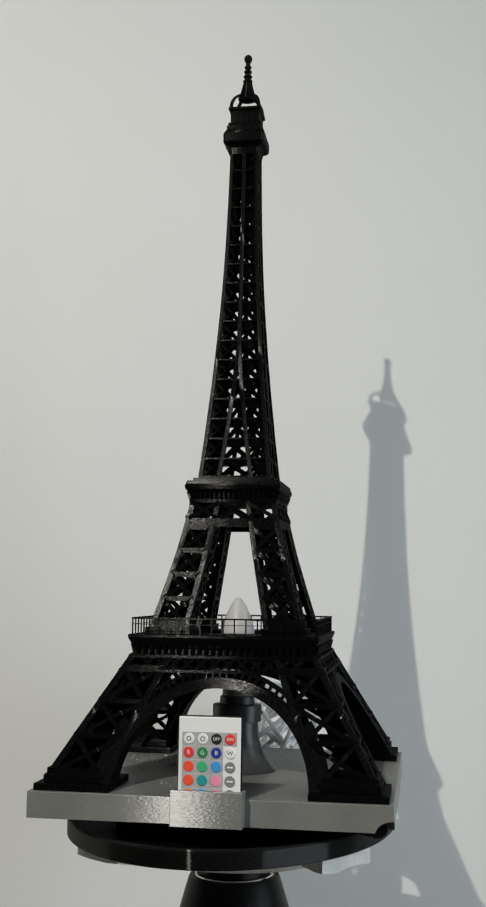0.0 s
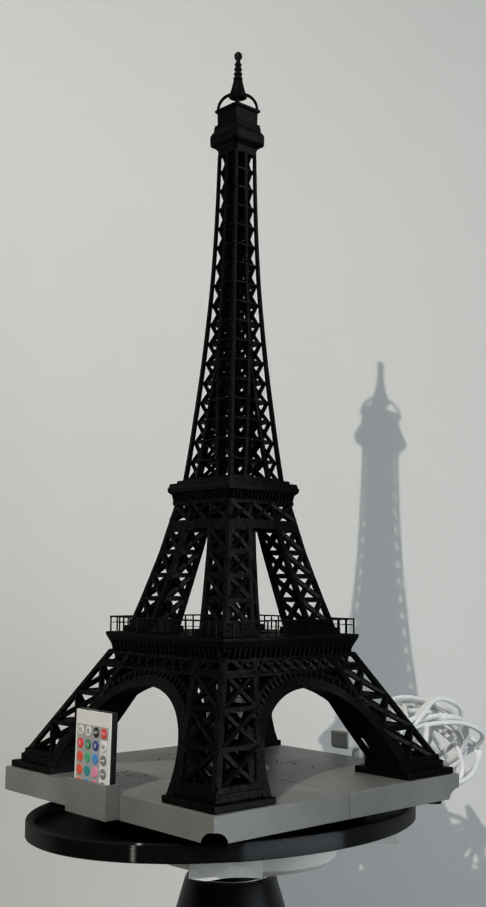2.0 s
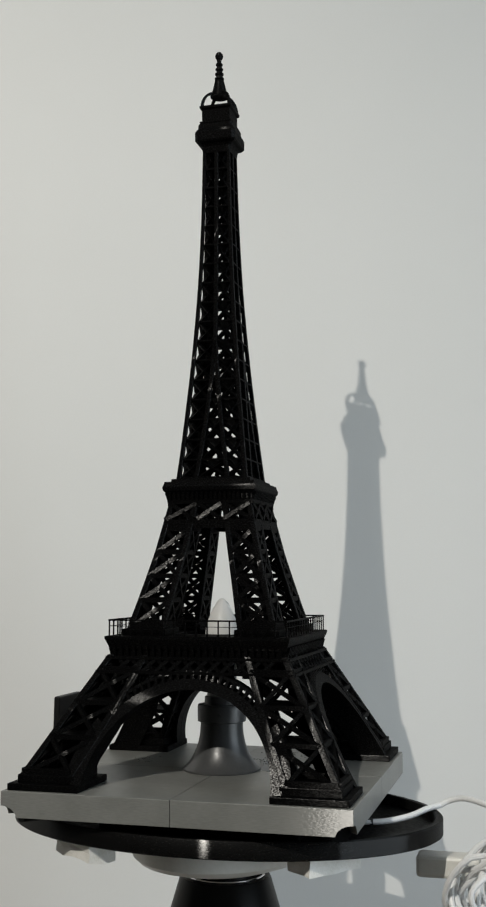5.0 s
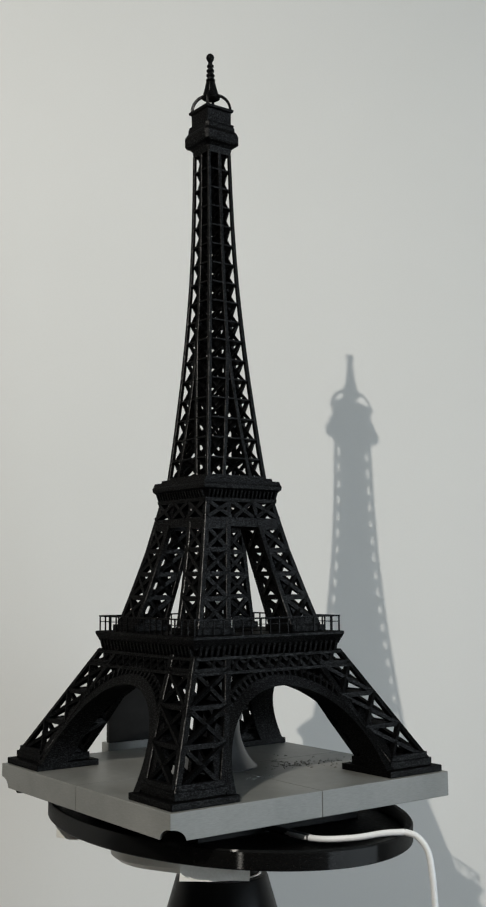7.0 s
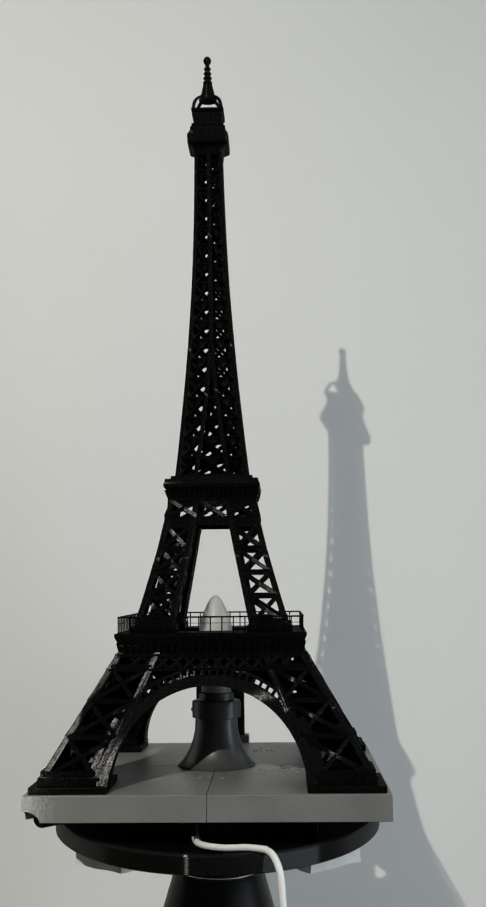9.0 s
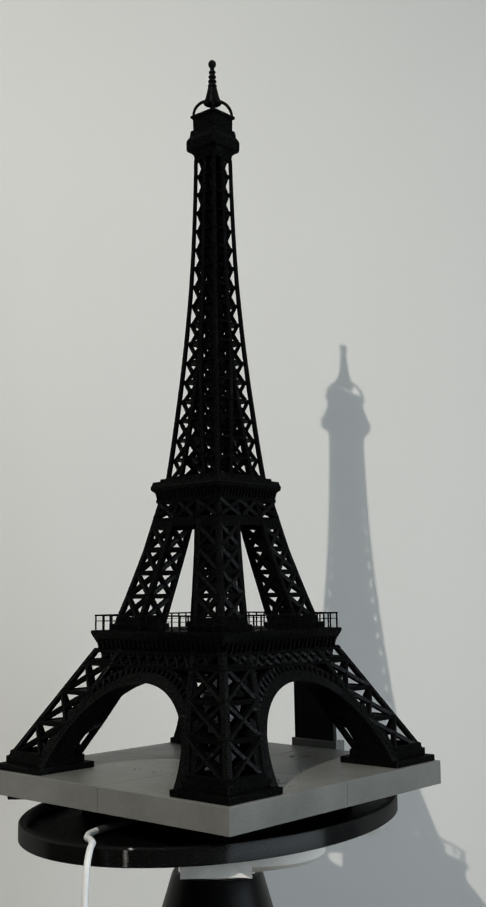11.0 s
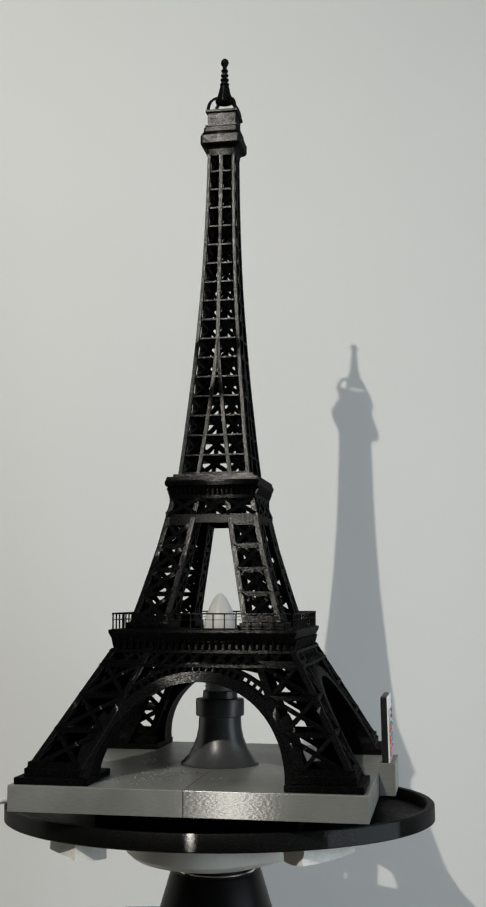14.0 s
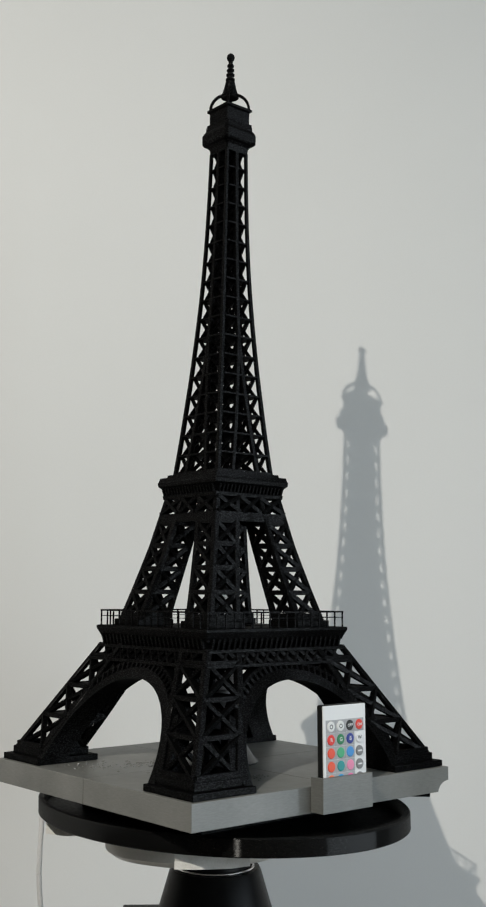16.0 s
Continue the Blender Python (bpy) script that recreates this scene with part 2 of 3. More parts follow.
# ---- pedestal (still) ----
def pedestal():
    root = new("pedestal")
    root.location = (0, 0, 0)
    prof = [(0.16, 0.0), (0.165, 0.012), (0.155, 0.03), (0.10, H - 0.29), (0.0425, H - 0.097), (0.041, H - 0.0945), (0.033, H - 0.0945)]
    part("cone", lathe(B(), prof, 64), pedestal_black, root, "", True)
    part("neck", lathe(B(), [(0.033, H - 0.0945), (0.032, H - 0.084)], 48), pedestal_black, root, "", True)
    ring = [(0.0355 + 0.0012 * math.cos(a * math.pi / 4), H - 0.0938 + 0.0012 * math.sin(a * math.pi / 4)) for a in range(8)]
    part("ring", lathe(B(), ring, 64, closed=True), chrome, root, "thin bright chrome ring", True)
    part("side_arm", box(B(), -0.086, -0.040, -0.012, 0.012, H - 0.160, H - 0.1310, 0.002), pedestal_black, root)
    tagged(root, "black conical pedestal with a thin chrome ring at its top", "pedestal")
    return root


pedestal()

SPIN = []      # things that turn with the table, with their pose on it


def turning(ob, local=None):
    SPIN.append((ob, local or Matrix.Identity(4)))
    return ob


# ---- turntable ----
def turntable():
    root = new("turntable")
    plan = [(0.034, -0.084), (0.060, -0.0800), (0.078, -0.0735), (0.0825, -0.0690), (0.0832, -0.0600), (0.0832, -0.0490)]
    part("cap", lathe(B(), plan, 72, sx=1.32), white_plastic, root, "", True)
    tagged(root, "oval white plastic turntable cap on the pedestal", "turntable")
    turning(root)


TRAY_POSE = pose(0, 0, -0.003, -0.85, 0, 0)


def oval_tray():
    root = new("oval_tray")
    b = 0.148
    k = 0.201 / 0.148
    bm = B()
    prof = [(0.02, -0.045), (b - 0.003, -0.045), (b - 0.0012, -0.0445), (b, -0.0435), (b, -0.0305), (b - 0.001, -0.0292), (b - 0.0045, -0.0292), (b - 0.0055, -0.0305), (b - 0.006, -0.0385), (0.02, -0.0395)]
    lathe(bm, prof, 128, sx=1, sy=k)
    part("tray", bm, tray_black, root, "", True)
    part("riser", box(B(), -0.09, 0.09, -0.09, 0.09, -0.0394, -0.0192, 0.002), tray_black, root)
    tagged(root, "glossy black oval tray with a raised rim on the turntable", "tray")
    turning(root, TRAY_POSE)


def foam_blocks():
    spots = [(-0.090, -0.106, 141, 0.060, 0.026), (0.102, -0.096, 52, 0.058, 0.026), (0.085, 0.111, 143, 0.056, 0.028), (-0.094, 0.104, 42, 0.056, 0.028)]
    for i, (x, y, a, l, w) in enumerate(spots):
        bm = box(B(), -l / 2, l / 2, -w / 2, w / 2, -0.0585, -0.0452)
        bmesh.ops.subdivide_edges(bm, edges=list(bm.edges), cuts=3, use_grid_fill=True)
        for v in bm.verts:
            if v.co.z < -0.05:
                v.co += 0.002 * noise.noise_vector(v.co * 55 + Vector((i * 3.1, 0, 0)))
                v.co.z += 0.003 * noise.noise(v.co * 40 + Vector((7 * i, 0, 0)))
        bmesh.ops.transform(bm, matrix=pose(x, y, 0, 0, 0, a), verts=bm.verts)
        ob = part("foam_block", bm, foam)
        tagged(ob, "roughly torn white foam block stuck under the tray", "foam block", "foam blocks under the tray")
        turning(ob, TRAY_POSE)


turntable()
oval_tray()
foam_blocks()

LAMP_POSE = pose(0.0025, -0.003, 0, -0.155, 0.624, 0)


# ---- the tower lamp ----
def lower_out(z):
    return float(np.interp(z, [0, 0.0115, 0.112, 0.13], [0.1455, 0.1390, 0.0815, 0.0712]))


def lower_in(z):
    return float(np.interp(z, [0, 0.011, 0.055, 0.098, 0.12], [0.095, 0.0905, 0.068, 0.0485, 0.040]))


def mid_out(z):
    return float(np.interp(z, [0.12, 0.131, 0.165, 0.205, 0.247], [0.0735, 0.0700, 0.0600, 0.0492, 0.0398]))


def mid_in(z):
    return float(np.interp(z, [0.12, 0.131, 0.2254, 0.247], [0.0365, 0.0343, 0.0150, 0.0112]))


def shaft_half(z):
    return float(np.interp(z, [0.2698, 0.30, 0.3411, 0.37, 0.3982, 0.43, 0.4564, 0.485, 0.5153, 0.555, 0.5977],
                           [0.0346, 0.0312, 0.0272, 0.0245, 0.0222, 0.0199, 0.0182, 0.0168, 0.0156, 0.0145, 0.0137]))


def lattice_leg(root, name, sx, sy, out, inn, levels, chord, brace, label="", top=0.003, floors=False):
    """A leg of four corner bars, with crossed braces and bars on its four faces."""
    corner = {"oo": (out, out), "oi": (out, inn), "io": (inn, out), "ii": (inn, inn)}

    def at(c, z):
        fx, fy = corner[c]
        return Vector((sx * fx(z), sy * fy(z), z))
    zs = [levels[0] - 0.002] + list(levels[1:-1]) + [levels[-1] + top]
    leg = None
    for c in corner:
        inset = Vector((-sx if c[0] == "o" else sx, -sy if c[1] == "o" else sy, 0)) * chord / 2
        bar = bar_line(B(), [at(c, z) + inset for z in zs], chord)
        if leg:
            part("corner_bar", bar, black, leg, bend=True)
        else:
            leg = part(name, bar, black, root, label, bend=True)
    for ca, cb, n in (("oo", "oi", (sx, 0, 0)), ("oo", "io", (0, sy, 0)), ("ii", "oi", (0, -sy, 0)), ("ii", "io", (-sx, 0, 0))):
        inset = Vector(n) * (-chord * 0.45)
        for k, (a, b) in enumerate(zip(levels, levels[1:])):
            p0, p1, q0, q1 = at(ca, a) + inset, at(cb, a) + inset, at(ca, b) + inset, at(cb, b) + inset
            slip, lift = (p1 - p0).normalized() * chord * 0.45, (q1 - q0).normalized() * chord * 0.45
            p0, p1, q0, q1 = p0 + slip, p1 - slip, q0 + lift, q1 - lift
            bm = B()
            beam(bm, p0, q1, brace * 1.15, chord * 0.84, n)
            beam(bm, p1, q0, brace * 1.15, chord * 0.78, n)
            part("cross_brace", bm, black, leg, bend=True)
            part("cross_bar", beam(B(), q0, q1, brace * 1.35, chord * 0.8, n), black, leg, bend=True)
        p0, p1 = at(ca, levels[0]) + inset + Vector((0, 0, 0.002)), at(cb, levels[0]) + inset + Vector((0, 0, 0.002))
        slip = (p1 - p0).normalized() * chord * 0.45
        part("cross_bar", beam(B(), p0 + slip, p1 - slip, brace * 1.8, chord * 0.8, n), black, leg, bend=True)
    if floors:
        for z in levels[1:-1]:
            a, b = sorted((sx * (inn(z) + 0.001), sx * (out(z) - 0.001)))
            c, d = sorted((sy * (inn(z) + 0.001), sy * (out(z) - 0.001)))
            part("leg_floor", box(B(), a, b, c, d, z - 0.0012, z + 0.0012), black, leg, bend=True)
    return leg


def on_side(k, u, v, z):
    """A point of side k (0 is the remote's side): u along it, v out of it."""
    return Vector(((u, -v, z), (v, u, z), (-u, v, z), (-v, -u, z))[k])


SIDE_N = [Vector((0, -1, 0)), Vector((1, 0, 0)), Vector((0, 1, 0)), Vector((-1, 0, 0))]


def arch(root, k):
    def band(r0, r1, d0, d1, a0, a1, n=44):
        bm, loops = B(), []
        for i in range(n + 1):
            a = radians(a0 + (a1 - a0) * i / n)
            ring = []
            for r, d in ((r0, d0), (r1, d0), (r1, d1), (r0, d1)):
                z = r * math.sin(a)
                ring.append(bm.verts.new(on_side(k, r * math.cos(a), lower_out(z) - d, z)))
            loops.append(ring)
        for p, q in zip(loops, loops[1:]):
            for j in range(4):
                bm.faces.new((p[j], p[(j + 1) % 4], q[(j + 1) % 4], q[j]))
        bm.faces.new(loops[0])
        bm.faces.new(loops[-1][::-1])
        return bm
    ob = part("arch", band(0.0822, 0.0912, 0.0005, 0.015, 4, 176), black, root)
    part("soffit", band(0.0824, 0.0856, 0.0140, 0.0290, 4, 176), black, ob)
    for a0, a1 in ((4, 36), (176, 144)):
        part("arch_web", band(0.0905, 0.0985, 0.0022, 0.0120, a0, a1, 12), black, ob)
    part("outer_rib", band(0.0958, 0.0985, 0.001, 0.011, 40, 140), black, ob)
    part("crown_plate", band(0.0905, 0.0965, 0.006, 0.011, 66, 114, 20), black, ob)
    for i in range(25):
        a = radians(42 + 4 * i)
        p, q = [on_side(k, r * math.cos(a), lower_out(r * math.sin(a)) - 0.004, r * math.sin(a)) for r in (0.0895, 0.0968)]
        part("strut", beam(B(), p, q, 0.0026, 0.007, SIDE_N[k]), black, ob)


def girder(root, k):
    z0, z1 = 0.0955, 0.1075
    bm = B()
    for z in (z0, z1):
        h = lower_out(z) - 0.002
        beam(bm, on_side(k, -h, h, z), on_side(k, h, h, z), 0.0026, 0.005, SIDE_N[k])
    g = part("girder", bm, black, root)
    n = 12
    for i in range(n):
        u0, u1 = [-0.072 + 0.144 * j / n for j in (i, i + 1)]
        bm = B()
        beam(bm, on_side(k, u0, lower_out(z0) - 0.0055, z0), on_side(k, u1, lower_out(z1) - 0.0055, z1), 0.0032, 0.0080, SIDE_N[k])
        beam(bm, on_side(k, u1, lower_out(z0) - 0.0055, z0), on_side(k, u0, lower_out(z1) - 0.0055, z1), 0.0032, 0.0076, SIDE_N[k])
        part("cross_brace", bm, black, g)
    for a, b in ((-0.071, -0.046), (-0.040, 0.033), (0.041, 0.071)):      # plates behind the crosses
        zm = (z0 + z1) / 2 - 0.0015
        part("backing_plate", beam(B(), on_side(k, a, lower_out(zm) - 0.0125, zm), on_side(k, b, lower_out(zm) - 0.0125, zm), 0.0185, 0.003, SIDE_N[k]), black, g)
    for s in (-1, 1):      # struts that run up from the leg beside the arch
        p = on_side(k, s * 0.052, lower_out(0.094) - 0.003, 0.094)
        part("strut", beam(B(), on_side(k, s * 0.0665, lower_out(0.060) - 0.003, 0.060), p, 0.003, 0.005, SIDE_N[k]), black, g)


def base_marks(root):
    """Shallow engraved strokes and scuffs on the base top."""
    rnd = random.Random(11)
    for i in range(5):
        x, y = -0.063 + 0.004 * rnd.uniform(-1, 1), 0.004 + 0.0045 * i
        bm = box(B(), -0.0035, 0.0035, -0.0004, 0.0004, 0.0, 0.00025)
        bmesh.ops.transform(bm, matrix=pose(x, y, 0, 0, 0, rnd.uniform(-70, 70)), verts=bm.verts)
        part("engraved_stroke", bm, ink, root)
    bm = B()
    for cx, cy, dx, dy, n in ((-0.074, 0.036, 0.016, 0.010, 60), (-0.118, 0.052, 0.012, 0.020, 34), (-0.045, 0.040, 0.010, 0.008, 18), (0.012, 0.067, 0.014, 0.004, 12), (-0.086, -0.016, 0.005, 0.004, 6), (-0.034, -0.088, 0.010, 0.006, 16)):
        for i in range(n):
            x, y, r = rnd.gauss(cx, dx), rnd.gauss(cy, dy), rnd.uniform(0.0004, 0.0012)
            if max(abs(x), abs(y)) < 0.143 and not (abs(abs(x) - 0.114) < 0.035 and abs(abs(y) - 0.114) < 0.035):
                lathe(bm, [(r, 0.0), (r * 0.85, 0.0004), (r * 0.35, 0.0008)], 6, x, y, rnd.uniform(0.5, 1.8), rnd.uniform(0.5, 1.2))
    tagged(part("glue_residue", bm, residue, root), "glossy specks of dried glue", kind="stuff")


def tower_lamp():
    root = new("eiffel_tower_lamp")
    # grey base of four printed quarters, two corners with a rounded cut-out below
    g = 0.0002
    for sx in (-1, 1):
        for sy in (-1, 1):
            bm = box(B(), min(sx * g, sx * 0.15), max(sx * g, sx * 0.15), min(sy * g, sy * 0.15), max(sy * g, sy * 0.15), -0.0215, 0, 0.0005)
            ob = part("base_quarter", bm, grey, root)
            if sx > 0:
                cut = B()
                bmesh.ops.create_cone(cut, cap_ends=True, segments=32, radius1=0.0105, radius2=0.0105, depth=0.05,
                                      matrix=pose(0.147, sy * 0.147, -0.0225) @ pose(0, 0, 0, 0, 0, 45 * sy) @ pose(0, 0, 0, 0, 90, 0))
                hole = part("cut", cut, black)
                md = ob.modifiers.new("notch", "BOOLEAN")
                md.object, md.operation, md.solver = hole, "DIFFERENCE", "EXACT"
                dg = bpy.context.evaluated_depsgraph_get()
                me = bpy.data.meshes.new_from_object(ob.evaluated_get(dg))
                ob.modifiers.clear()
                ob.data = me
                bpy.data.objects.remove(hole)
                part("notch_lining", lathe(B(), [(0.0098, 0.0), (0.0098, 0.02)], 24), black, root).matrix_basis = \
                    pose(0.1375, sy * 0.1375, -0.0222) @ pose(0, 0, 0, 0, 0, 45 * sy) @ pose(0, 0, 0, 0, -90, 0) @ Matrix.Diagonal((0.55, 1, 1, 1))
    base_marks(root)
    # feet and lower legs
    for sx in (-1, 1):
        for sy in (-1, 1):
            c = 0.1140
            bm = B()
            for h, z0, z1 in ((0.0322, 0.0002, 0.0058), (0.0258, 0.0056, 0.0125)):
                box(bm, sx * c - h, sx * c + h, sy * c - h, sy * c + h, z0, z1, 0.0006)
            part("foot", bm, black, root)
            lattice_leg(root, "lower_leg", sx, sy, lower_out, lower_in, [0.0125, 0.042, 0.070, 0.098], 0.0060, 0.0030, top=0.012, floors=True)
    for k in range(4):
        arch(root, k)
        girder(root, k)
    # first platform
    deck = part("first_platform", square_stack(B(), [(0.108, 0.0775), (0.1086, 0.0788), (0.1150, 0.0788), (0.1152, 0.0812), (0.1165, 0.0814), (0.1239, 0.0848), (0.1262, 0.0848), (0.1266, 0.0838)], 0.035), black, root)
    for k in range(4):
        for i in range(26):
            u = -0.076 + 0.152 * i / 25
            part("console", beam(B(), on_side(k, u, 0.0797, 0.1090), on_side(k, u, 0.0822, 0.1185), 0.0024, 0.004, SIDE_N[k]), black, deck)
        rail = part("railing", beam(B(), on_side(k, -0.0822, 0.0815, 0.1405), on_side(k, 0.0822, 0.0815, 0.1405), 0.0014, 0.0018, SIDE_N[k]), black, root)
        part("mid_rail", beam(B(), on_side(k, -0.0815, 0.0815, 0.1352), on_side(k, 0.0815, 0.0815, 0.1352), 0.0005, 0.0007, SIDE_N[k]), black, rail)
        for i in range(17):
            u = -0.0815 + 0.163 * i / 16
            if k % 2 == 0 or 0 < i < 16:
                part("post", beam(B(), on_side(k, u, 0.0815, 0.1262), on_side(k, u, 0.0815, 0.1402), 0.0011, 0.0011, SIDE_N[k]), black, rail)
    # middle legs
    for sx in (-1, 1):
        for sy in (-1, 1):
            bm = B()
            c, h = (mid_out(0.13) + mid_in(0.13)) / 2, 0.0203
            box(bm, sx * c - h, sx * c + h, sy * c - h, sy * c + h, 0.1264, 0.1325, 0.0006)
            part("foot", bm, black, root)
            lattice_leg(root, "middle_leg", sx, sy, mid_out, mid_in, [0.1335, 0.158, 0.180, 0.202, 0.2235], 0.0052, 0.0033, top=0.0245)
    for k in range(4):
        h = mid_out(0.228) - 0.002
        b2 = part("tie_beam", beam(B(), on_side(k, -h, h, 0.2278), on_side(k, h, h, 0.2278), 0.0082, 0.004, SIDE_N[k]), black, root, bend=True)
        for a, b in ((-1.0, -0.34), (-0.28, 0.28), (0.34, 1.0)):
            bm = B()
            lo, hi = mid_out(0.232) - 0.002, mid_out(0.2465) - 0.002
            beam(bm, on_side(k, a * lo, lo, 0.232), on_side(k, b * hi, hi, 0.2465), 0.0036, 0.0070, SIDE_N[k])
            beam(bm, on_side(k, b * lo, lo, 0.232), on_side(k, a * hi, hi, 0.2465), 0.0036, 0.0066, SIDE_N[k])
            part("cross_brace", bm, black, b2, bend=True)
    # second platform
    p2 = part("second_platform", square_stack(B(), [(0.2462, 0.0385), (0.2466, 0.0408), (0.2500, 0.0412), (0.2508, 0.0400), (0.2555, 0.0408), (0.2590, 0.0444), (0.2622, 0.0449), (0.2640, 0.0440), (0.2672, 0.0432), (0.2676, 0.0385), (0.2702, 0.0380)]), black, root, bend=True)
    for k in range(4):
        for i in range(18):
            u = -0.038 + 0.076 * i / 17
            part("console", beam(B(), on_side(k, u, 0.0405, 0.2505), on_side(k, u, 0.0430, 0.2572), 0.0018, 0.003, SIDE_N[k]), black, p2, bend=True)
    # shaft
    rows = [0.2706 + (0.5985 - 0.2706) * i / 17 - (0.0022 * (1 - i / 17) ** 2 if i else 0) for i in range(18)]
    for k in range(4):
        ws = [float(np.interp(z, [0.27, 0.6], [0.0040, 0.0030])) for z in rows]
        side = part("corner_post", bar_line(B(), [on_side(k, -shaft_half(z) + w / 2, shaft_half(z) - w / 2, z) for z, w in zip(rows, ws)], ws), black, root, bend=True)

        def inner(z):
            return max(0.0, shaft_half(z) * float(np.interp(z, [0.27, 0.405], [0.45, 0.0])))
        split = [z for z in rows if inner(z) > 0]
        merged = rows[len(split) - 1:]
        for s in (-1, 1):
            part("mullion", bar_line(B(), [on_side(k, s * inner(z), shaft_half(z) - 0.0020, z) for z in split], 0.0040), black, side, bend=True)
        part("mullion", bar_line(B(), [on_side(k, 0, shaft_half(z) - 0.0020, z) for z in merged], 0.0040), black, side, bend=True)
        for a, b in zip(rows, rows[1:]):
            ha, hb = shaft_half(a) - 0.0022, shaft_half(b) - 0.0022
            wa, rw = 0.0012, float(np.interp(a, [0.27, 0.6], [0.0044, 0.0020]))
            spans = [(-(ha - wa), -(hb - wa), -inner(a), -inner(b)), (inner(a), inner(b), ha - wa, hb - wa)]
            if inner(a) > 0.0035:
                spans.append((-inner(a), -inner(b), inner(a), inner(b)))
            for l0, l1, r0, r1 in spans:
                bm = B()
                rod(bm, on_side(k, l0, ha - 0.0034, a), on_side(k, r1, hb - 0.0034, b), rw, 0.0062, SIDE_N[k])
                rod(bm, on_side(k, r0, ha - 0.0034, a), on_side(k, l1, hb - 0.0034, b), rw, 0.0058, SIDE_N[k])
                part("cross_brace", bm, black, side, bend=True)
            part("cross_bar", beam(B(), on_side(k, -ha + 0.002, ha, a + 0.001), on_side(k, ha - 0.002, ha, a + 0.001), 0.0015, 0.0040, SIDE_N[k]), black, side, bend=True)
    # a thin closed floor at the foot of each bay
    for z in rows[1:-1]:
        h = shaft_half(z) - 0.0042
        part("bay_floor", box(B(), -h, h, -h, h, z + 0.0004, z + 0.0014), black, root, bend=True)
    # top platform, cabin, ribs and spire
    part("top_platform", square_stack(B(), [(0.5970, 0.0138), (0.6035, 0.0148), (0.6058, 0.0168), (0.6070, 0.0192), (0.6085, 0.0203), (0.6168, 0.0204), (0.6196, 0.0192), (0.6215, 0.0178), (0.6262, 0.0174), (0.6268, 0.0150)], cut=0.14), black, root, bend=True)
    part("cabin", square_stack(B(), [(0.6262, 0.0146), (0.6275, 0.0160), (0.6290, 0.0160), (0.6298, 0.0140), (0.6415, 0.0142), (0.6428, 0.0160), (0.6452, 0.0161), (0.6456, 0.0150)]), black, root, bend=True)
    for k in range(4):
        bm = B()
        dx, dy = ((-1, -1), (1, -1), (1, 1), (-1, 1))[k]
        for i in range(8):
            a, b = [radians(90 * j / 8) for j in (i, i + 1)]
            p, q = [Vector((dx * (0.0032 + 0.0106 * math.cos(t)), dy * (0.0032 + 0.0106 * math.cos(t)), 0.6450 + 0.0170 * math.sin(t))) for t in (a, b)]
            beam(bm, p, q + (q - p) * 0.12, 0.0025, 0.0025, (dx, -dy, 0))
        part("dome_rib", bm, black, root, bend=True)
    prof = [(0.0030, 0.6612), (0.0066, 0.6596), (0.0090, 0.6588), (0.0092, 0.6602), (0.0080, 0.6626), (0.0067, 0.6668), (0.0056, 0.6715), (0.0046, 0.6760)]
    for i in range(4):
        z = 0.6764 + 0.0050 * i
        prof += [(0.0033 - 0.0003 * i, z), (0.0047 - 0.0004 * i, z + 0.0013), (0.0047 - 0.0004 * i, z + 0.0026), (0.0031 - 0.0003 * i, z + 0.0040)]
    prof += [(0.0022, 0.6970)] + [(0.0041 * math.sin(radians(a)), 0.7022 - 0.0046 * math.cos(radians(a))) for a in (35, 60, 90, 120, 150, 172)]
    part("spire", lathe(B(), prof, 24), black, root, "", True, True)
    tagged(root, "black printed Eiffel Tower lamp on a grey square base", "lamp")
    turning(root, LAMP_POSE)


tower_lamp()


def bulb_holder():
    root = new("bulb_holder")
    prof = [(0.0362, 0.0003), (0.0364, 0.0018), (0.0335, 0.0042), (0.0292, 0.0095), (0.0255, 0.0160), (0.0222, 0.0245), (0.0204, 0.0330), (0.0198, 0.0440), (0.0198, 0.0455)]
    part("bell", lathe(B(), prof, 64), socket_black, root, "", True)
    part("collar", lathe(B(), [(0.0205, 0.0440), (0.0227, 0.0448), (0.0229, 0.0575), (0.0224, 0.0600), (0.0165, 0.0608), (0.0160, 0.0672), (0.0140, 0.0680)], 64), socket_black, root, "", True)
    part("screw", lathe(B(), [(0.0016, 0.0), (0.0016, 0.0010)], 16), ink, root).matrix_basis = pose(0.0225, 0.004, 0.052, 0, 90, 10)
    tagged(root, "dark grey flared plastic bulb holder on the base", "bulb holder")
    turning(root, LAMP_POSE)


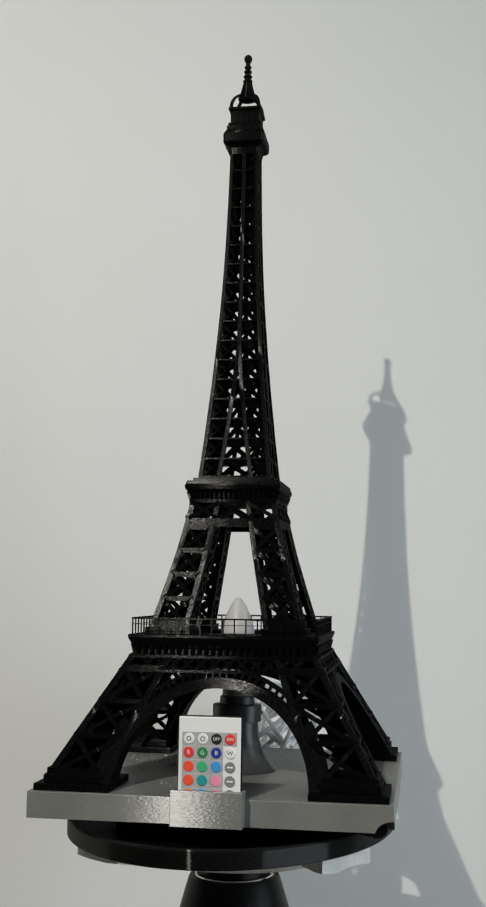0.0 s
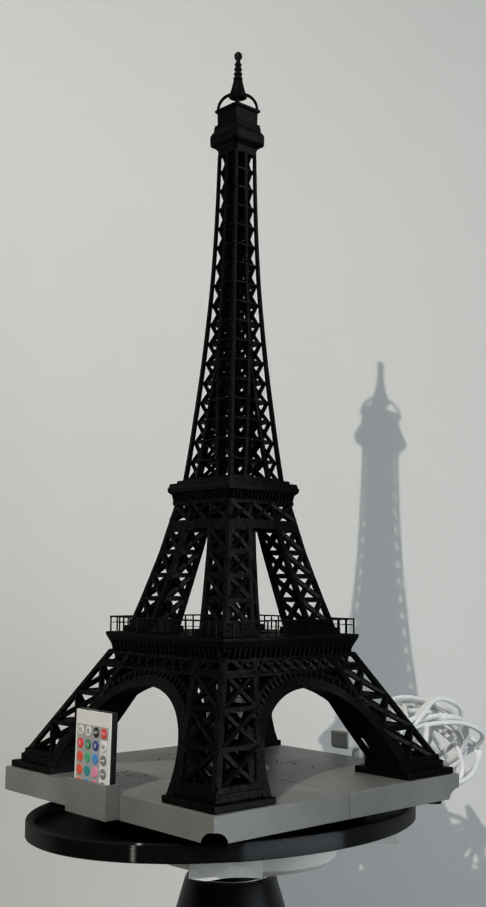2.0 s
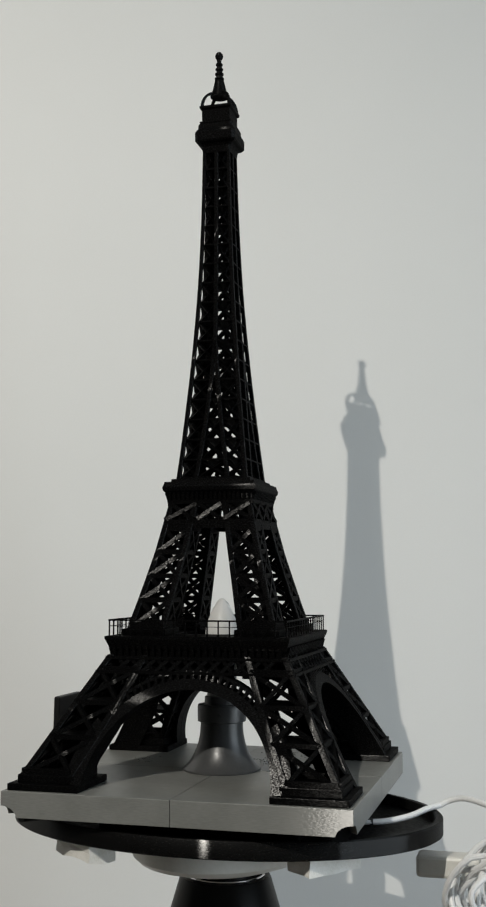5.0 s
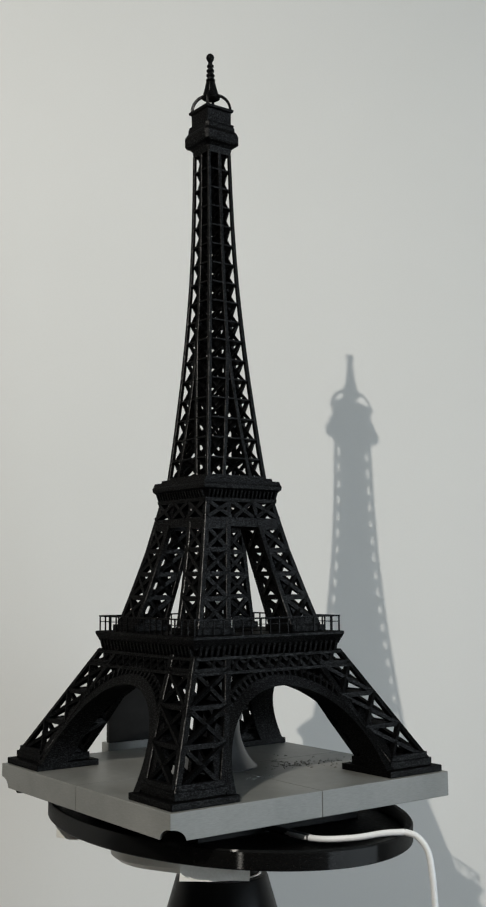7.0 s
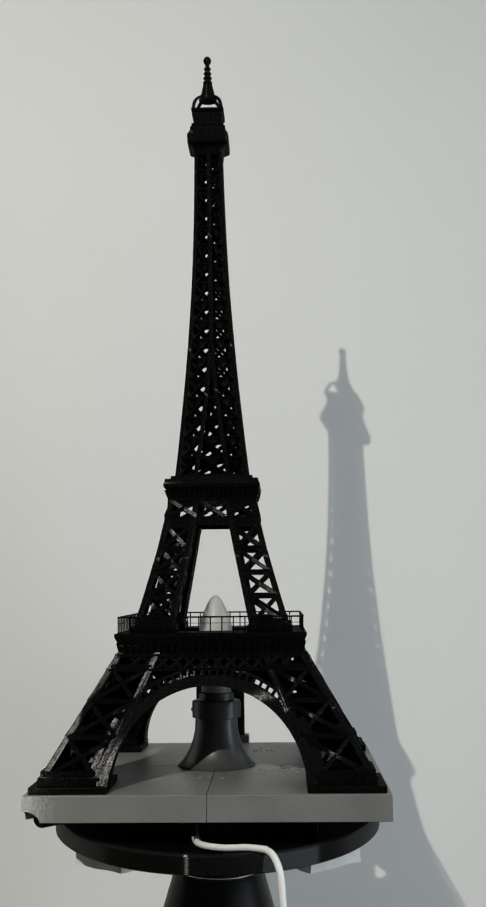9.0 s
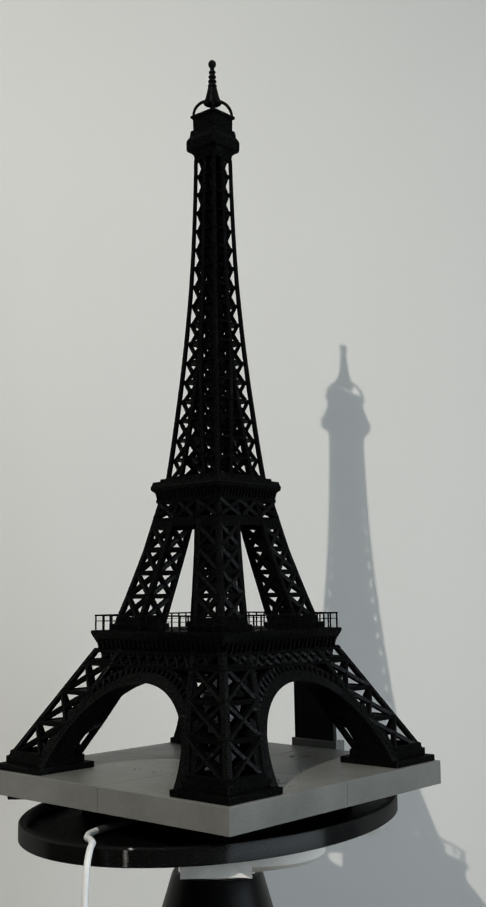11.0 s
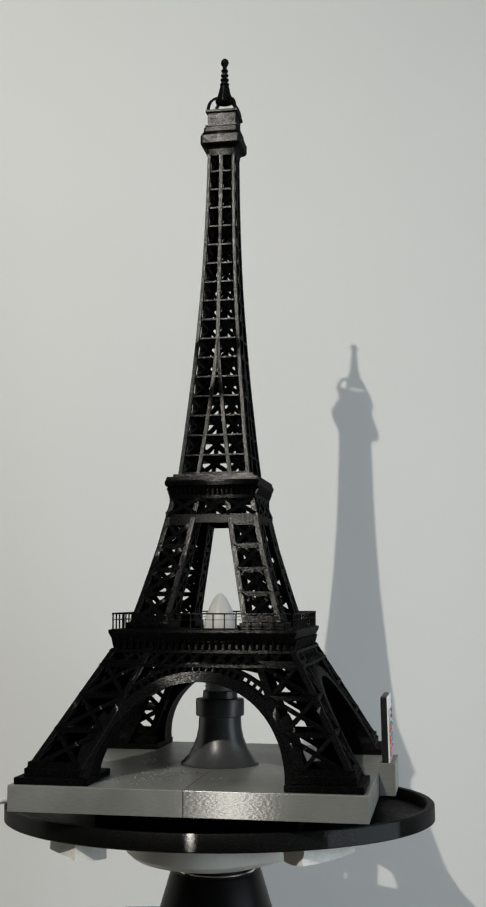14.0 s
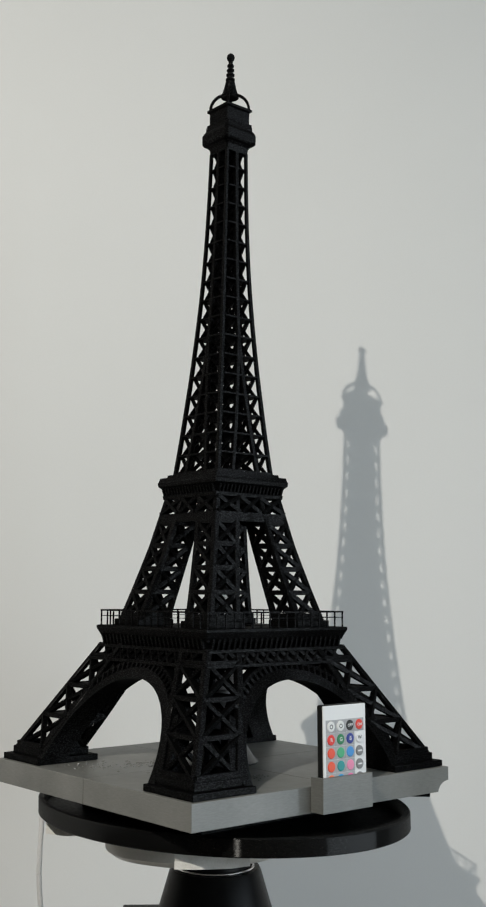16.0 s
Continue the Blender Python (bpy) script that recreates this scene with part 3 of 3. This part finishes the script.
def bulb():
    root = new("light_bulb")
    prof = [(0.0138, 0.0676)]
    for i in range(5):
        z = 0.0684 + i * 0.0026
        prof += [(0.0141, z), (0.0141, z + 0.0015), (0.0133, z + 0.0017), (0.0133, z + 0.0024)]
    prof += [(0.0138, 0.083), (0.0142, 0.104)]
    part("collar", lathe(B(), prof, 40), bulb_neck, root, "", True)
    shell = [(0.0140, 0.104), (0.0155, 0.112), (0.0163, 0.120), (0.0156, 0.1285), (0.0139, 0.1365), (0.0110, 0.1440), (0.0083, 0.1498), (0.0057, 0.1545), (0.0030, 0.1575), (0.0012, 0.1586), (0.0004, 0.1588)]
    part("glass", lathe(B(), shell, 40), bulb_white, root, "", True)
    tagged(root, "unlit white candle-shaped light bulb in the tower lamp", "light bulb")
    turning(root, LAMP_POSE)


bulb_holder()
bulb()


# ---- remote control and its pocket ----
def remote_pocket():
    bm = B()
    w, y0, y1 = 0.0292, -0.1648, -0.1502
    box(bm, -w, w, y0, y0 + 0.0035, -0.0205, 0.0078, 0.0004)
    box(bm, -w, -w + 0.0032, y0 + 0.0033, y1, -0.0205, 0.0078, 0.0004)
    box(bm, w - 0.0032, w, y0 + 0.0033, y1, -0.0205, 0.0078, 0.0004)
    box(bm, -w + 0.003, w - 0.003, y0 + 0.0033, y1, -0.0205, -0.0178, 0.0004)
    box(bm, -w + 0.003, w - 0.003, y1 - 0.002, y1, -0.018, 0.0076, 0.0004)
    ob = part("remote_pocket", bm, grey)
    tagged(ob, "grey printed pocket on the base holding the remote", "holder")
    turning(ob, LAMP_POSE @ pose(0.003, 0, 0))


def letters(body, size, mat, parent, m):
    cu = bpy.data.curves.new("letters", "FONT")
    cu.body, cu.size, cu.align_x, cu.align_y, cu.extrude = body, size, "CENTER", "CENTER", 0.0001
    tmp = new("letters", cu)
    me = bpy.data.meshes.new_from_object(tmp.evaluated_get(bpy.context.evaluated_depsgraph_get()))
    bpy.data.objects.remove(tmp)
    me.materials.clear()
    me.materials.append(mat)
    ob = new("lettering", me)
    ob.parent = parent
    ob.matrix_basis = m


def remote():
    root = new("remote_control")
    part("shell", box(B(), -0.026, 0.026, 0.0008, 0.0068, 0, 0.0832, 0.0014), remote_black, root, "black plastic back shell")
    face = part("face", box(B(), -0.0252, 0.0252, -0.0002, 0.0011, 0.0008, 0.0824, 0.0004), remote_white, root, "white front panel")
    cols = [-0.0168, -0.0056, 0.0056, 0.0168]
    tones = [[(0.8, 0.8, 0.78), (0.8, 0.8, 0.78), (0.015, 0.015, 0.015), (0.75, 0.05, 0.03)],
             [(0.8, 0.04, 0.03), (0.02, 0.22, 0.09), (0.02, 0.04, 0.28), (0.8, 0.8, 0.8)],
             [(0.85, 0.09, 0.04), (0.06, 0.42, 0.2), (0.06, 0.3, 0.68), (0.22, 0.22, 0.22)],
             [(0.85, 0.10, 0.04), (0.02, 0.3, 0.3), (0.85, 0.28, 0.45), (0.22, 0.22, 0.22)],
             [(0.85, 0.2, 0.08), (0.03, 0.32, 0.65), (0.8, 0.2, 0.42), (0.22, 0.22, 0.22)],
             [(0.85, 0.5, 0.1), (0.03, 0.4, 0.7), (0.8, 0.25, 0.5), (0.22, 0.22, 0.22)]]
    made = {}
    for r in range(6):
        z = 0.0654 - r * 0.0108
        for c, x in enumerate(cols):
            tone = tones[r][c]
            if tone not in made:
                made[tone] = material("key_rubber", tone, 0.4)
            grey_cell = c < 3 or r < 1
            if grey_cell:
                h = 0.0056
                part("key_surround", box(B(), x - 0.0055, x + 0.0055, -0.0006, 0.0004, z - h + 0.0003, z + h - 0.0003, 0.0002), key_frame, face)
            ring = 0.0043
            kb = part("key", lathe(B(), [(ring, 0.0), (ring, 0.0006), (ring - 0.0005, 0.0010)], 24), made[tone], face)
            kb.matrix_basis = pose(x, -0.0003, z, 90, 0, 0)
            word = {(0, 2): "OFF", (0, 3): "ON", (1, 0): "R", (1, 1): "G", (1, 2): "B", (1, 3): "W"}.get((r, c))
            if word:
                letters(word, 0.0046 if len(word) < 2 else 0.0034, ink if (r, c) == (1, 3) else ink_white, kb, pose(0, 0, 0.00105))
            elif r == 0:
                part("mark", lathe(B(), [(0.0013, 0.0010), (0.0019, 0.0010), (0.0019, 0.00115), (0.0013, 0.00115)], 16, closed=True), ink, kb)
            elif c == 3:
                part("mark", box(B(), -0.0024, 0.0024, -0.0006, 0.0006, 0.0010, 0.00115), ink_white, kb)
    tagged(root, "white and black remote control with coloured round keys", "remote control")
    turning(root, LAMP_POSE @ pose(0.0045, -0.1602, -0.0175, -1.0, 0, 0))


remote_pocket()
remote()


# ---- mains cable ----
CORD_R = 0.0027
EDGE = Vector((-0.046, 0.1935, -0.0318))


def cables():
    lead = part("mains_cable", tube(B(), smooth_line([(0.016, 0.09, -0.0375), (0.010, 0.142, -0.0385), (-0.010, 0.168, -0.0365), EDGE + Vector((0.014, -0.010, -0.0010)), EDGE])
                                    , CORD_R), cable_white, smooth=True)
    part("sleeve", tube(B(), smooth_line([(0.0162, 0.088, -0.0375), (0.013, 0.120, -0.0382), (0.0103, 0.140, -0.0385)], 5), CORD_R + 0.0005), socket_black, lead, "short dark sleeve round the cable", True)
    tagged(lead, "white mains cable coming out under the grey base", "cable")
    turning(lead)
    # two stretches that hang over the rim once the coil has dropped
    drop = part("hanging_cable", tube(B(), smooth_line([(0, 0, 0), (-0.006, 0.008, -0.003), (-0.011, 0.015, -0.014), (-0.013, 0.018, -0.035), (-0.015, 0.019, -0.07), (-0.016, 0.019, -0.10)]), CORD_R), cable_white, smooth=True)
    tail = part("hanging_cable", tube(B(), smooth_line([(0, 0, 0), (0.003, 0.001, -0.03), (0.008, 0.001, -0.07), (0.018, 0.0, -0.13)]), CORD_R), cable_white, smooth=True)
    for ob in (drop, tail):
        tagged(ob, "white mains cable hanging over the tray's rim", "cable", "lengths of hanging cable")
    rnd = random.Random(5)
    ctrl = []
    for i in range(13 * 8):
        a = 2 * math.pi * i / 8
        loop = i // 8
        r1, r2 = 0.054 + 0.014 * math.sin(loop * 1.7), 0.040 + 0.010 * math.cos(loop * 2.3)
        ctrl.append((0.010 * math.sin(loop * 2.1) + 0.006 * rnd.uniform(-1, 1) + 0.034 * math.sin(a + loop),
                     r1 * math.cos(a + 0.3 * loop) + 0.005 * rnd.uniform(-1, 1), r2 * math.sin(a + 0.3 * loop) + 0.005 * rnd.uniform(-1, 1)))
    coil = new("coiled_cable")
    part("cord", tube(B(), smooth_line(ctrl, 5), 0.0027, 8), cable_white, coil, "", True)
    part("plug_box", box(B(), -0.038, -0.012, -0.098, -0.042, 0.006, 0.025, 0.003), white_plastic, coil, "white plastic inline switch box")
    tagged(coil, "loosely coiled white mains cable with an inline box", "cable")
    return drop, tail, coil


DROP, TAIL, COIL = cables()


# ---- movement ----
def motions():
    for ob, local in SPIN:
        walk(ob, [(t, pose(0, 0, H, 0, 0, table_angle(t)) @ local) for t in TIMES])
    drop_rows, tail_rows, coil_rows = [], [], []
    folded = Vector((-0.016, 0.019, -0.10)).rotation_difference(Vector((0.055, 0.062, 0.02)))
    for t in TIMES:
        f = float(np.interp(t, [4.3, 6.2], [0, 1]))
        f = f * f
        sag = float(np.interp(t, [0, 1.5, 3.0, 4.0], [0, 0, 0.6, 1]))
        base = pose(0, 0, H, 0, 0, table_angle(t))
        rim = base @ Matrix.Translation(EDGE) @ folded.slerp(Euler((0, 0, 0)).to_quaternion(), f).to_matrix().to_4x4()
        drop_rows.append((t, rim))
        tail_rows.append((t, rim @ pose(-0.016, 0.019, -0.10, 0, 0, 0) @ pose(0, 0, 0, 0, 140 * (1 - f), 0)))
        coil_rows.append((t, base @ pose(0.01 + 0.02 * f, 0.260 + 0.016 * sag - 0.016 * f, 0.004 - 0.042 * sag - 0.40 * f, 0, 0, 0)))
    walk(DROP, drop_rows)
    walk(TAIL, tail_rows)
    walk(COIL, coil_rows)


motions()
